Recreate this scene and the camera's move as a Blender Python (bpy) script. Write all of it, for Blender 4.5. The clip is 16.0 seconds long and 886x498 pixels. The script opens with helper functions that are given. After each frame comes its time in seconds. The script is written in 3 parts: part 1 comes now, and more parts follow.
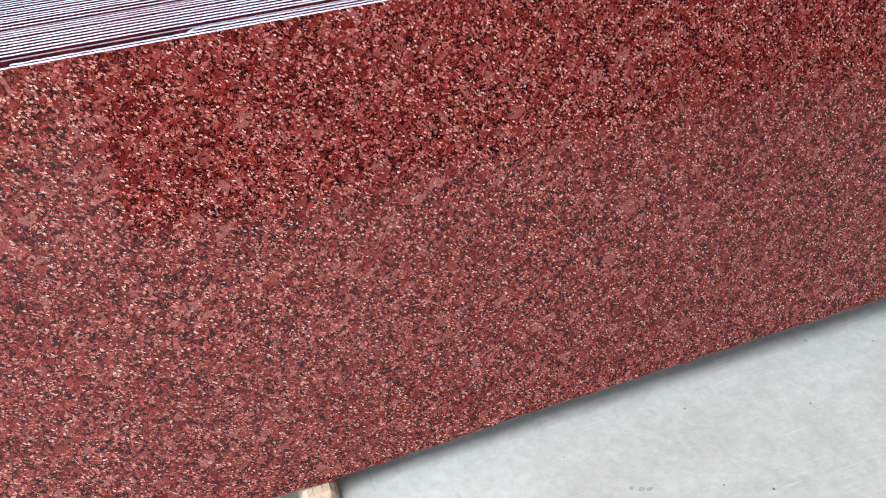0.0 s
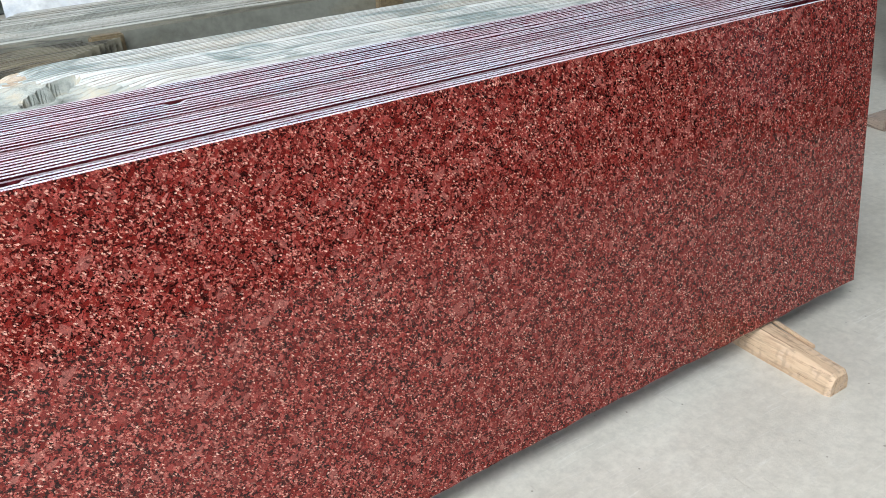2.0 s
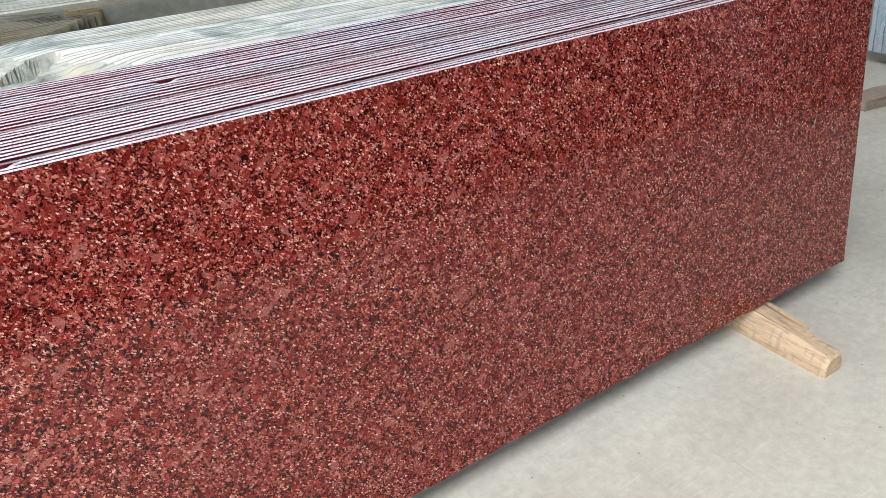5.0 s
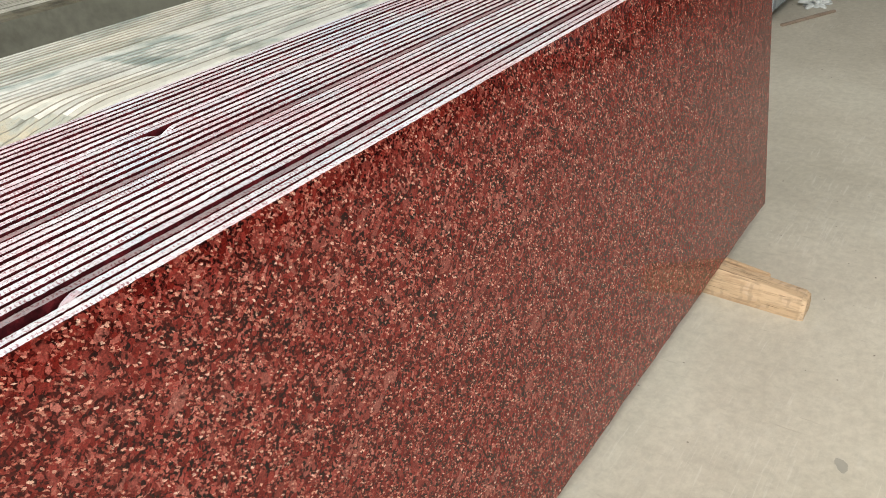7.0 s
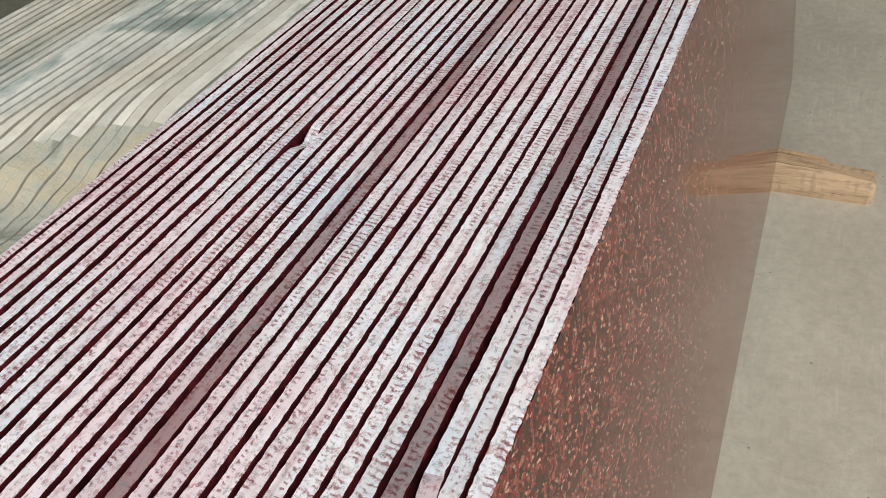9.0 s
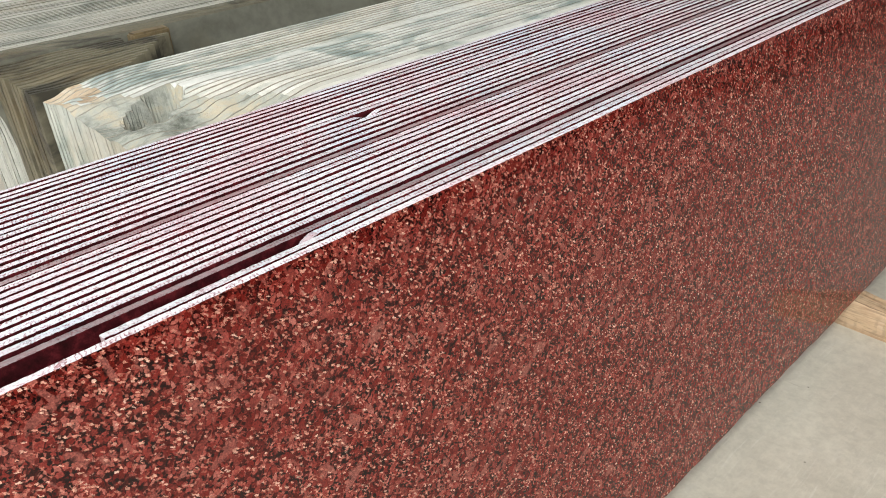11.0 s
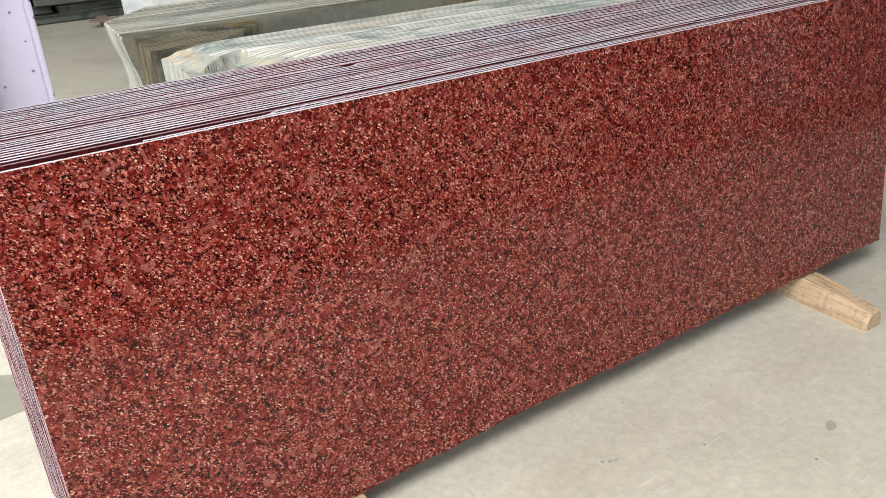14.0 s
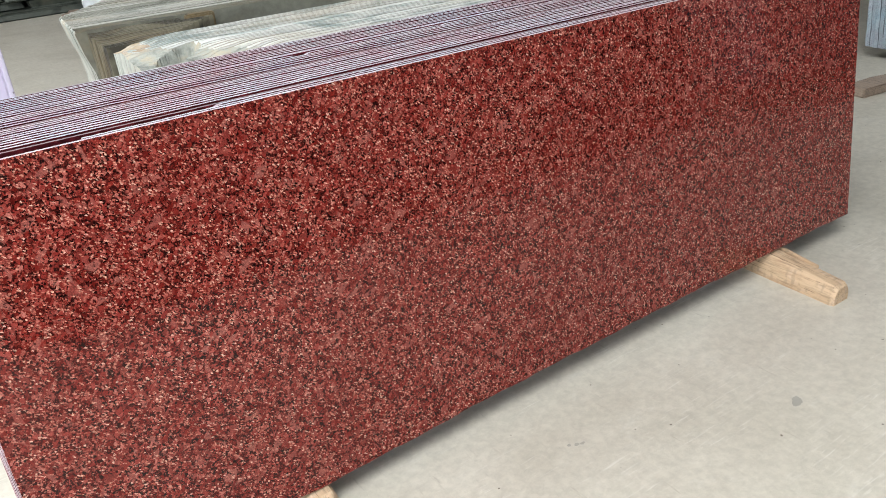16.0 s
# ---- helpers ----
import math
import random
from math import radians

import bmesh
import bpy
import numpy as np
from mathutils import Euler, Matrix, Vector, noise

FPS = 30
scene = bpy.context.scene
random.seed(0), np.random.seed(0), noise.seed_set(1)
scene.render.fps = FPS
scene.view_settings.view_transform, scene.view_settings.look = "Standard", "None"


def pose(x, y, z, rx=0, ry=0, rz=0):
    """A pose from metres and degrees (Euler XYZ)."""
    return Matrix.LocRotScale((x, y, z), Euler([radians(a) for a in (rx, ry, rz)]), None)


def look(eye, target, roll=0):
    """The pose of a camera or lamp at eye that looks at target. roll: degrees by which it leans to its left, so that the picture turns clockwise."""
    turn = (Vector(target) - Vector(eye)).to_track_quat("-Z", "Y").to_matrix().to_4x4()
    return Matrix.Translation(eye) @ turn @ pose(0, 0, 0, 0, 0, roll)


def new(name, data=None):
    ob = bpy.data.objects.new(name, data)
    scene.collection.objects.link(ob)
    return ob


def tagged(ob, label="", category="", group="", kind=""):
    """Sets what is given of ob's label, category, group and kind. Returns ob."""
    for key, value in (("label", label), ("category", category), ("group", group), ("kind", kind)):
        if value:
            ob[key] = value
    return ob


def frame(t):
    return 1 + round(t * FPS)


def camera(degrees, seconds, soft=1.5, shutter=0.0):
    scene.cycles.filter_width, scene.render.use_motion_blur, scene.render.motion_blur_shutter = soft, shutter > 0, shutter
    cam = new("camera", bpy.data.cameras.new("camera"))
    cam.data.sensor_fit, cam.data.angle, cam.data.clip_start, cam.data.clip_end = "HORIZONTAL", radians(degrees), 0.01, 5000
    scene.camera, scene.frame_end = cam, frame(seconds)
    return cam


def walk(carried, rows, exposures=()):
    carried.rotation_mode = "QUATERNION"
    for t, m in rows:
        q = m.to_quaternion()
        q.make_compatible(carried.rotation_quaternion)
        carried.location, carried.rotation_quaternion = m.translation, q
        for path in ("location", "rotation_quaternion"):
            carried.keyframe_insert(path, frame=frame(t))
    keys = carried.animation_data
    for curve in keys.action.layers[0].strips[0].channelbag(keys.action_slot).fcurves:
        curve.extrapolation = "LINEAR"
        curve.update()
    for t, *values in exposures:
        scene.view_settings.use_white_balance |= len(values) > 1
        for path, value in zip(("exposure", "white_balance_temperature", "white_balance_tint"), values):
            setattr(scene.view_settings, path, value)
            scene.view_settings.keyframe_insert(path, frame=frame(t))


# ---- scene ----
SIZE = 1.28     # metres to one unit of the plan: it makes the slabs 16 to 17 mm thick
cam = camera(58.5, 16.0, 1.0)
PATH = [
    (0, (-1.871, -0.967, 1.167), (-1.426, 0.626, 0.043), -5.5),
    (0.5, (-1.931, -0.979, 1.185), (-1.198, 0.538, 0.108), -2.4),
    (1, (-1.924, -0.978, 1.181), (-1.019, 0.508, 0.195), -0.7),
    (1.5, (-1.912, -0.99, 1.194), (-0.965, 0.486, 0.234), -2.1),
    (2, (-1.921, -1.024, 1.215), (-1.007, 0.503, 0.302), -3.6),
    (2.5, (-1.889, -1.02, 1.212), (-1.015, 0.539, 0.314), -2.7),
    (3, (-1.87, -0.999, 1.208), (-1.005, 0.573, 0.323), -1.8),
    (3.2, (-1.878, -0.989, 1.21), (-1.018, 0.585, 0.325), -2.0),
    (5.3, (-1.986, -0.942, 1.209), (-1.008, 0.507, 0.237), -3.2),
    (5.5, (-2.032, -0.921, 1.199), (-1.047, 0.527, 0.234), -3.9),
    (6, (-2.104, -0.83, 1.191), (-1.067, 0.595, 0.245), -5.1),
    (6.5, (-2.097, -0.64, 1.209), (-0.941, 0.686, 0.258), -6.2),
    (7, (-2.13, -0.453, 1.187), (-0.762, 0.585, 0.161), -4.2),
    (7.5, (-2.216, -0.263, 1.2), (-0.741, 0.551, 0.122), -4.5),
    (8, (-2.156, -0.102, 1.191), (-0.671, 0.66, 0.09), -6.3),
    (8.5, (-2.072, -0.013, 1.173), (-0.661, 0.721, -0.039), -8.0),
    (8.7, (-2.057, -0.005, 1.164), (-0.682, 0.713, -0.098), -8.3),
    (10.8, (-2.248, -0.406, 1.229), (-0.999, 0.79, 0.225), -3.2),
    (11, (-2.267, -0.491, 1.225), (-1.078, 0.775, 0.233), -2.8),
    (11.5, (-2.318, -0.681, 1.208), (-1.253, 0.714, 0.25), -2.9),
    (12, (-2.422, -0.812, 1.232), (-1.358, 0.637, 0.355), -4.1),
    (12.5, (-2.486, -0.903, 1.206), (-1.42, 0.534, 0.313), -2.7),
    (13, (-2.47, -0.996, 1.223), (-1.415, 0.457, 0.342), -1.7),
    (13.5, (-2.391, -1.099, 1.217), (-1.392, 0.401, 0.35), -2.0),
    (14, (-2.352, -1.164, 1.21), (-1.398, 0.364, 0.342), -3.1),
    (14.5, (-2.371, -1.166, 1.212), (-1.453, 0.388, 0.35), -4.1),
    (15, (-2.381, -1.136, 1.213), (-1.461, 0.408, 0.336), -4.3),
    (15.5, (-2.366, -1.135, 1.21), (-1.411, 0.381, 0.321), -4.2),
    (16, (-2.288, -1.191, 1.206), (-1.326, 0.312, 0.303), -4.6),
]
walk(cam, [(t, look(Vector(eye) * SIZE, Vector(target) * SIZE, roll)) for t, eye, target, roll in PATH],
     [(0, 0.33, 5750, 10), (1.5, 0.25, 5900, 10), (3, 0.29, 6650, 10), (5.5, 0.23, 6350, 10), (6.5, 0.13, 6900, 10), (7, 0.0, 7400, 10), (8.5, -0.52, 7350, 10),
      (11, -0.08, 7100, 10), (11.5, 0.13, 7300, 10), (12.5, 0.06, 7400, 10), (14, 0.05, 6950, 10), (16, 0.08, 6600, 10)])

LEAN = math.atan(0.11)          # the red stack leans back by about six degrees
BED = 0.0845                    # height of the far timber bearer
FALL = 0.0065                   # the slabs' lower edge drops towards the near bearer


# ---- light ----
world = bpy.data.worlds.new("world")
scene.world = world
world.use_nodes = True
wn = world.node_tree
sky = wn.nodes.new("ShaderNodeTexSky")
sky.sky_type, sky.sun_disc = "NISHITA", False
sky.sun_elevation, sky.sun_rotation = radians(55), radians(200)
wn.links.new(sky.outputs["Color"], wn.nodes["Background"].inputs["Color"])
wn.nodes["Background"].inputs["Strength"].default_value = 0.12


def daylight(name, x, y, z, sx, sy, power, rx=0, ry=0, colour=(0.93, 0.97, 1.0)):
    lamp = bpy.data.lights.new(name, "AREA")
    lamp.shape, lamp.size, lamp.size_y, lamp.energy, lamp.color = "RECTANGLE", sx, sy, power * SIZE ** 2, colour
    ob = new(name, lamp)
    ob.matrix_world = pose(x, y, z, rx, ry, 0)
    return ob


daylight("skylight_front", -4.8, -2.7, 6.15, 4.8, 3.0, 640)
daylight("skylight_back", -4.8, 3.6, 6.15, 4.8, 3.0, 330)
daylight("window_south", -4.0, -4.75, 3.3, 5.0, 2.8, 110, 90)
window = daylight("window_west", -7.95, -1.2, 2.6, 6.4, 2.8, 330)
window.matrix_world = look((-7.95, -1.2, 2.6), (0, -1.2, 2.6))


# ---- materials ----
def material(name):
    m = bpy.data.materials.new(name)
    m.use_nodes = True
    return m, m.node_tree, m.node_tree.nodes["Principled BSDF"]


def node(tree, kind, **values):
    n = tree.nodes.new(kind)
    for key, value in values.items():
        n.inputs[key.replace("_", " ")].default_value = value
    return n


def place(tree, scale=(1, 1, 1), rot=(0, 0, 0), shift=True):
    """Object coordinates, moved by a random step for each object."""
    tc = tree.nodes.new("ShaderNodeTexCoord")
    mp = tree.nodes.new("ShaderNodeMapping")
    mp.inputs["Scale"].default_value = scale
    mp.inputs["Rotation"].default_value = rot
    tree.links.new(tc.outputs["Object"], mp.inputs["Vector"])
    if shift:
        info = tree.nodes.new("ShaderNodeObjectInfo")
        mul = tree.nodes.new("ShaderNodeMath")
        mul.operation = "MULTIPLY"
        mul.inputs[1].default_value = 37.0
        tree.links.new(info.outputs["Random"], mul.inputs[0])
        tree.links.new(mul.outputs[0], mp.inputs["Location"])
    return mp.outputs["Vector"]


def ramp(tree, source, stops, constant=False):
    r = tree.nodes.new("ShaderNodeValToRGB")
    r.color_ramp.interpolation = "CONSTANT" if constant else "LINEAR"
    el = r.color_ramp.elements
    while len(el) < len(stops):
        el.new(0.5)
    for e, (p, c) in zip(el, stops):
        e.position = p
        e.color = (*c, 1) if len(c) == 3 else c
    tree.links.new(source, r.inputs["Fac"])
    return r.outputs["Color"]


def grey(v):
    return (v, v, v)


def noise_tex(tree, vec, scale, detail=4, rough=0.55, distort=0.0):
    n = node(tree, "ShaderNodeTexNoise", Scale=scale, Detail=detail, Roughness=rough, Distortion=distort)
    tree.links.new(vec, n.inputs["Vector"])
    return n.outputs["Fac"]


def voronoi(tree, vec, scale, feature="F1", rand=1.0):
    v = node(tree, "ShaderNodeTexVoronoi", Scale=scale, Randomness=rand)
    v.feature = feature
    tree.links.new(vec, v.inputs["Vector"])
    return v


def mix(tree, fac, a, b, mode="MIX"):
    m = tree.nodes.new("ShaderNodeMix")
    m.data_type, m.blend_type = "RGBA", mode
    for value, at in ((fac, 0), (a, 6), (b, 7)):
        if isinstance(value, (int, float)):
            m.inputs[at].default_value = value
        elif isinstance(value, tuple):
            m.inputs[at].default_value = (*value, 1)
        else:
            tree.links.new(value, m.inputs[at])
    return m.outputs[2]


def bump(tree, shader, height, strength, distance):
    b = node(tree, "ShaderNodeBump", Strength=strength, Distance=distance)
    tree.links.new(height, b.inputs["Height"])
    tree.links.new(b.outputs["Normal"], shader.inputs["Normal"])


def channel(tree, colour, which=0):
    s = tree.nodes.new("ShaderNodeSeparateColor")
    tree.links.new(colour, s.inputs["Color"])
    return s.outputs[which]


def warped(tree, vec, scale, amount):
    """The coordinates pushed about by noise, so that grains lose their straight sides."""
    n = node(tree, "ShaderNodeTexNoise", Scale=scale, Detail=3)
    tree.links.new(vec, n.inputs["Vector"])
    sub = tree.nodes.new("ShaderNodeVectorMath")
    sub.operation = "SUBTRACT"
    sub.inputs[1].default_value = (0.5, 0.5, 0.5)
    tree.links.new(n.outputs["Color"], sub.inputs[0])
    mul = tree.nodes.new("ShaderNodeVectorMath")
    mul.operation = "SCALE"
    mul.inputs["Scale"].default_value = amount
    tree.links.new(sub.outputs[0], mul.inputs[0])
    add = tree.nodes.new("ShaderNodeVectorMath")
    tree.links.new(vec, add.inputs[0])
    tree.links.new(mul.outputs[0], add.inputs[1])
    return add.outputs[0]


def turned(tree, vec, angle, scale):
    """The coordinates turned about the slab's normal and then stretched."""
    r = tree.nodes.new("ShaderNodeVectorRotate")
    r.rotation_type = "Y_AXIS"
    r.inputs["Angle"].default_value = angle
    tree.links.new(vec, r.inputs["Vector"])
    m = tree.nodes.new("ShaderNodeMapping")
    m.inputs["Scale"].default_value = scale
    tree.links.new(r.outputs["Vector"], m.inputs["Vector"])
    return m.outputs["Vector"]


def crystals(tree, vec, scale, share, rim):
    """A share of the cells of a stone: a mask with crisp sides, and three random values for each cell."""
    cell = voronoi(tree, vec, scale)
    edge = voronoi(tree, vec, scale, "DISTANCE_TO_EDGE")
    pick = ramp(tree, channel(tree, cell.outputs["Color"], 0), [(0.0, grey(0)), (1 - share, grey(1))], True)
    inner = ramp(tree, edge.outputs["Distance"], [(rim * 0.6, grey(0)), (rim, grey(1))])
    return mix(tree, 1.0, pick, inner, "MULTIPLY"), cell.outputs["Color"]


def red_granite():
    m, t, s = material("polished_red_granite")
    base = place(t)
    vec = warped(t, base, 190, 0.0035)
    # the ground of small dark red grains
    fine = voronoi(t, vec, 330)
    c = ramp(t, channel(t, fine.outputs["Color"]), [
        (0.0, (0.010, 0.003, 0.003)), (0.34, (0.045, 0.007, 0.006)), (0.62, (0.150, 0.020, 0.016)), (0.84, (0.27, 0.060, 0.048)), (1.0, (0.46, 0.17, 0.135))])
    # interlocking feldspar, each crystal with a tone of its own and a dark seam round it
    tones = [(0.0, (0.075, 0.007, 0.006)), (0.30, (0.17, 0.018, 0.014)), (0.62, (0.26, 0.042, 0.034)), (0.86, (0.35, 0.085, 0.069)), (1.0, (0.47, 0.18, 0.148))]
    for angle, size, share in ((0.5, 150, 0.40), (-0.7, 112, 0.40)):
        mask, tone = crystals(t, turned(t, vec, angle, (1.25, 1.0, 0.8)), size, share, 0.10)
        c = mix(t, mask, c, ramp(t, channel(t, tone, 1), tones))
    # large flat flakes, duller and pinker
    flat = warped(t, base, 110, 0.004)
    for angle, size, share in ((0.35, 62, 0.20), (-0.95, 46, 0.16)):
        mask, tone = crystals(t, turned(t, flat, angle, (1.5, 1.0, 0.75)), size, share, 0.14)
        body = mix(t, 1.0, ramp(t, channel(t, tone, 2), [(0.0, (0.18, 0.026, 0.021)), (0.5, (0.26, 0.058, 0.047)), (1.0, (0.35, 0.13, 0.107))]),
                   ramp(t, noise_tex(t, base, 420, 3), [(0.32, grey(0.62)), (0.6, grey(1.08))]), "MULTIPLY")
        c = mix(t, mix(t, 1.0, mask, grey(0.92), "MULTIPLY"), c, body)
    # black mica in clumps
    mica = voronoi(t, vec, 340)
    mm = ramp(t, channel(t, mica.outputs["Color"], 2), [(0.0, grey(0)), (0.66, grey(1))], True)
    where = ramp(t, noise_tex(t, base, 95, 3, 0.6), [(0.46, grey(0)), (0.58, grey(0.96))])
    c = mix(t, mix(t, 1.0, mm, where, "MULTIPLY"), c, (0.006, 0.004, 0.004))
    # small pale quartz chips, loose and in drifts
    chips = turned(t, warped(t, base, 420, 0.004), 0.9, (1.35, 1.0, 0.7))
    speck = voronoi(t, chips, 400)
    lot = ramp(t, channel(t, speck.outputs["Color"], 1), [(0.0, grey(0)), (0.77, grey(1))], True)
    few = ramp(t, channel(t, speck.outputs["Color"], 1), [(0.0, grey(0)), (0.93, grey(1))], True)
    drift = ramp(t, noise_tex(t, base, 46, 4, 0.7), [(0.50, grey(0)), (0.60, grey(1))])
    pale = ramp(t, channel(t, speck.outputs["Color"], 2), [(0.0, (0.34, 0.09, 0.065)), (0.45, (0.50, 0.20, 0.15)), (0.8, (0.66, 0.37, 0.28)), (1.0, (0.82, 0.60, 0.48))])
    c = mix(t, mix(t, drift, few, lot), c, pale)
    # fine tooth and a slow change over the slab
    c = mix(t, 1.0, c, ramp(t, noise_tex(t, base, 760, 2), [(0.3, (0.46, 0.44, 0.44)), (0.7, (1.27, 1.08, 1.05))]), "MULTIPLY")
    c = mix(t, ramp(t, noise_tex(t, base, 3.2, 3), [(0.40, grey(0.0)), (0.7, grey(0.14))]), c, (0.12, 0.010, 0.008))
    t.links.new(c, s.inputs["Base Color"])
    t.links.new(ramp(t, noise_tex(t, base, 9, 4), [(0.3, grey(0.05)), (0.8, grey(0.12))]), s.inputs["Roughness"])
    s.inputs["IOR"].default_value = 1.35
    bump(t, s, noise_tex(t, base, 260, 2), 0.010, 0.001)
    return m


def sawn_edge(name, pale, stain, dark, ticks=True):
    """A sawn slab edge: pale stone dust over a speckled stone, blade ticks across it, stains along it."""
    m, t, s = material(name)
    base = place(t)
    long = place(t, (1.0, 30, 1.0))
    c = ramp(t, noise_tex(t, base, 95, 5, 0.75), [(0.30, tuple(0.55 * p + 0.45 * q for p, q in zip(pale, stain))), (0.44, pale), (0.8, tuple(min(1, v * 1.15) for v in pale))])
    patch = ramp(t, noise_tex(t, place(t, (1.6, 60, 1)), 2.2, 4, 0.6), [(0.52, grey(0.0)), (0.70, grey(0.6))])
    c = mix(t, patch, c, tuple(0.35 * p + 0.65 * q for p, q in zip(pale, stain)))
    blue = ramp(t, noise_tex(t, long, 5, 2), [(0.50, grey(0.0)), (0.72, grey(0.55))])
    c = mix(t, blue, c, tuple(min(1, v * k) for v, k in zip(pale, (0.90, 1.03, 1.10))))
    spread = t.nodes.new("ShaderNodeNewGeometry")
    dusty = ramp(t, noise_tex(t, spread.outputs["Position"], 4.5, 5, 0.65, 0.4), [(0.36, (0.88, 0.98, 1.05)), (0.48, (1, 1, 1)), (0.60, (1.0, 0.84, 0.86)), (0.72, (0.90, 0.66, 0.68))])
    c = mix(t, 0.8, c, dusty, "MULTIPLY")
    # the stone that shows through the dust: blue-black and red crumbs
    rub = noise_tex(t, place(t, (1, 4, 1)), 26, 4, 0.6)
    for size, cut, tone in ((230, 0.455, (0.15, 0.18, 0.20)), (170, 0.46, tuple(v * k for v, k in zip(stain, (0.85, 0.45, 0.55))))):
        crumb = ramp(t, noise_tex(t, place(t, (1, 1, 1), (0, 0, size)), size, 5, 0.78), [(cut - 0.05, grey(0.7)), (cut, grey(0))])
        c = mix(t, mix(t, 1.0, crumb, ramp(t, rub, [(0.36, grey(0.25)), (0.60, grey(1))]), "MULTIPLY"), c, tone)
    height = noise_tex(t, base, 420, 4, 0.7)
    if ticks:
        w = node(t, "ShaderNodeTexWave", Scale=78, Distortion=4.5, Detail=3, Detail_Scale=3.0)
        w.bands_direction = "X"
        t.links.new(place(t, (1, 1, 1), (0, 0, 0.28)), w.inputs["Vector"])
        on = ramp(t, noise_tex(t, place(t, (1.0, 22, 1.0)), 6.5, 3, 0.6), [(0.48, grey(0)), (0.58, grey(0.8))])
        gap = ramp(t, noise_tex(t, place(t, (1.0, 0.22, 1.0)), 190, 3, 0.6), [(0.38, grey(0)), (0.52, grey(1))])
        line = ramp(t, w.outputs["Fac"], [(0.16, grey(1)), (0.42, grey(0))])
        lm = mix(t, 1.0, mix(t, 1.0, line, on, "MULTIPLY"), gap, "MULTIPLY")
        c = mix(t, lm, c, tuple(v * k for v, k in zip(stain, (0.62, 0.32, 0.40))))
        height = mix(t, 0.5, height, mix(t, on, grey(0.5), w.outputs["Fac"]))
    tint = t.nodes.new("ShaderNodeObjectInfo")
    shade = ramp(t, tint.outputs["Random"], [(0.0, grey(0.80)), (0.5, grey(0.95)), (1.0, (1.0, 1.0, 1.0))])
    c = mix(t, 1.0, c, shade, "MULTIPLY")
    t.links.new(c, s.inputs["Base Color"])
    s.inputs["Roughness"].default_value = 0.85
    bump(t, s, height, 0.45, 0.0008)
    return m


def quartzite(name, pale, vein, rust, gloss=0.6):
    m, t, s = material(name)
    where = t.nodes.new("ShaderNodeNewGeometry")
    wide = t.nodes.new("ShaderNodeMapping")
    wide.inputs["Scale"].default_value = (0.75, 1.5, 1.0)
    wide.inputs["Rotation"].default_value = (0, 0, -0.25)
    t.links.new(where.outputs["Position"], wide.inputs["Vector"])
    v = wide.outputs["Vector"]
    n = noise_tex(t, v, 3.6, 7, 0.62, 0.8)
    c = ramp(t, n, [(0.30, tuple(x * 0.7 for x in vein)), (0.40, vein), (0.48, pale), (0.58, tuple(x * 0.84 for x in pale)), (0.66, vein), (0.74, pale)])
    r = ramp(t, noise_tex(t, v, 2.3, 6, 0.65, 0.8), [(0.52, grey(0)), (0.64, grey(0.7))])
    c = mix(t, r, c, rust)
    fine = ramp(t, noise_tex(t, place(t), 45, 5, 0.65), [(0.35, grey(0.84)), (0.6, grey(1))])
    c = mix(t, 1.0, c, fine, "MULTIPLY")
    own = t.nodes.new("ShaderNodeObjectInfo")
    c = mix(t, 1.0, c, ramp(t, own.outputs["Random"], [(0.0, (0.74, 0.74, 0.73)), (0.4, (0.94, 0.94, 0.93)), (1.0, (1.06, 1.06, 1.06))]), "MULTIPLY")
    t.links.new(c, s.inputs["Base Color"])
    s.inputs["Roughness"].default_value = gloss
    bump(t, s, noise_tex(t, v, 160, 5, 0.7), 0.4, 0.0015)
    return m


def broken_stone():
    m, t, s = material("broken_quartzite")
    where = t.nodes.new("ShaderNodeNewGeometry")
    v = where.outputs["Position"]
    rock = ramp(t, noise_tex(t, v, 11, 7, 0.68, 0.6), [(0.30, (0.07, 0.075, 0.06)), (0.40, (0.20, 0.215, 0.185)), (0.50, (0.37, 0.385, 0.34)), (0.60, (0.45, 0.40, 0.30)), (0.75, (0.50, 0.49, 0.43))])
    tan = ramp(t, noise_tex(t, v, 14, 6, 0.65, 0.4), [(0.30, (0.30, 0.20, 0.12)), (0.50, (0.47, 0.37, 0.26)), (0.7, (0.54, 0.49, 0.40))])
    far = t.nodes.new("ShaderNodeSeparateXYZ")
    t.links.new(v, far.inputs[0])
    edge = t.nodes.new("ShaderNodeMath")
    edge.operation = "MULTIPLY_ADD"
    edge.inputs[1].default_value = 0.30
    t.links.new(noise_tex(t, v, 8, 5, 0.6), edge.inputs[0])
    less = t.nodes.new("ShaderNodeMath")
    less.operation = "SUBTRACT"
    less.inputs[1].default_value = 0.20
    t.links.new(far.outputs["Y"], less.inputs[0])
    t.links.new(less.outputs[0], edge.inputs[2])
    c = mix(t, ramp(t, edge.outputs[0], [(0.88, grey(0)), (0.98, grey(1))]), rock, tan)
    t.links.new(c, s.inputs["Base Color"])
    s.inputs["Roughness"].default_value = 0.8
    bump(t, s, noise_tex(t, v, 60, 6, 0.7), 0.8, 0.006)
    return m


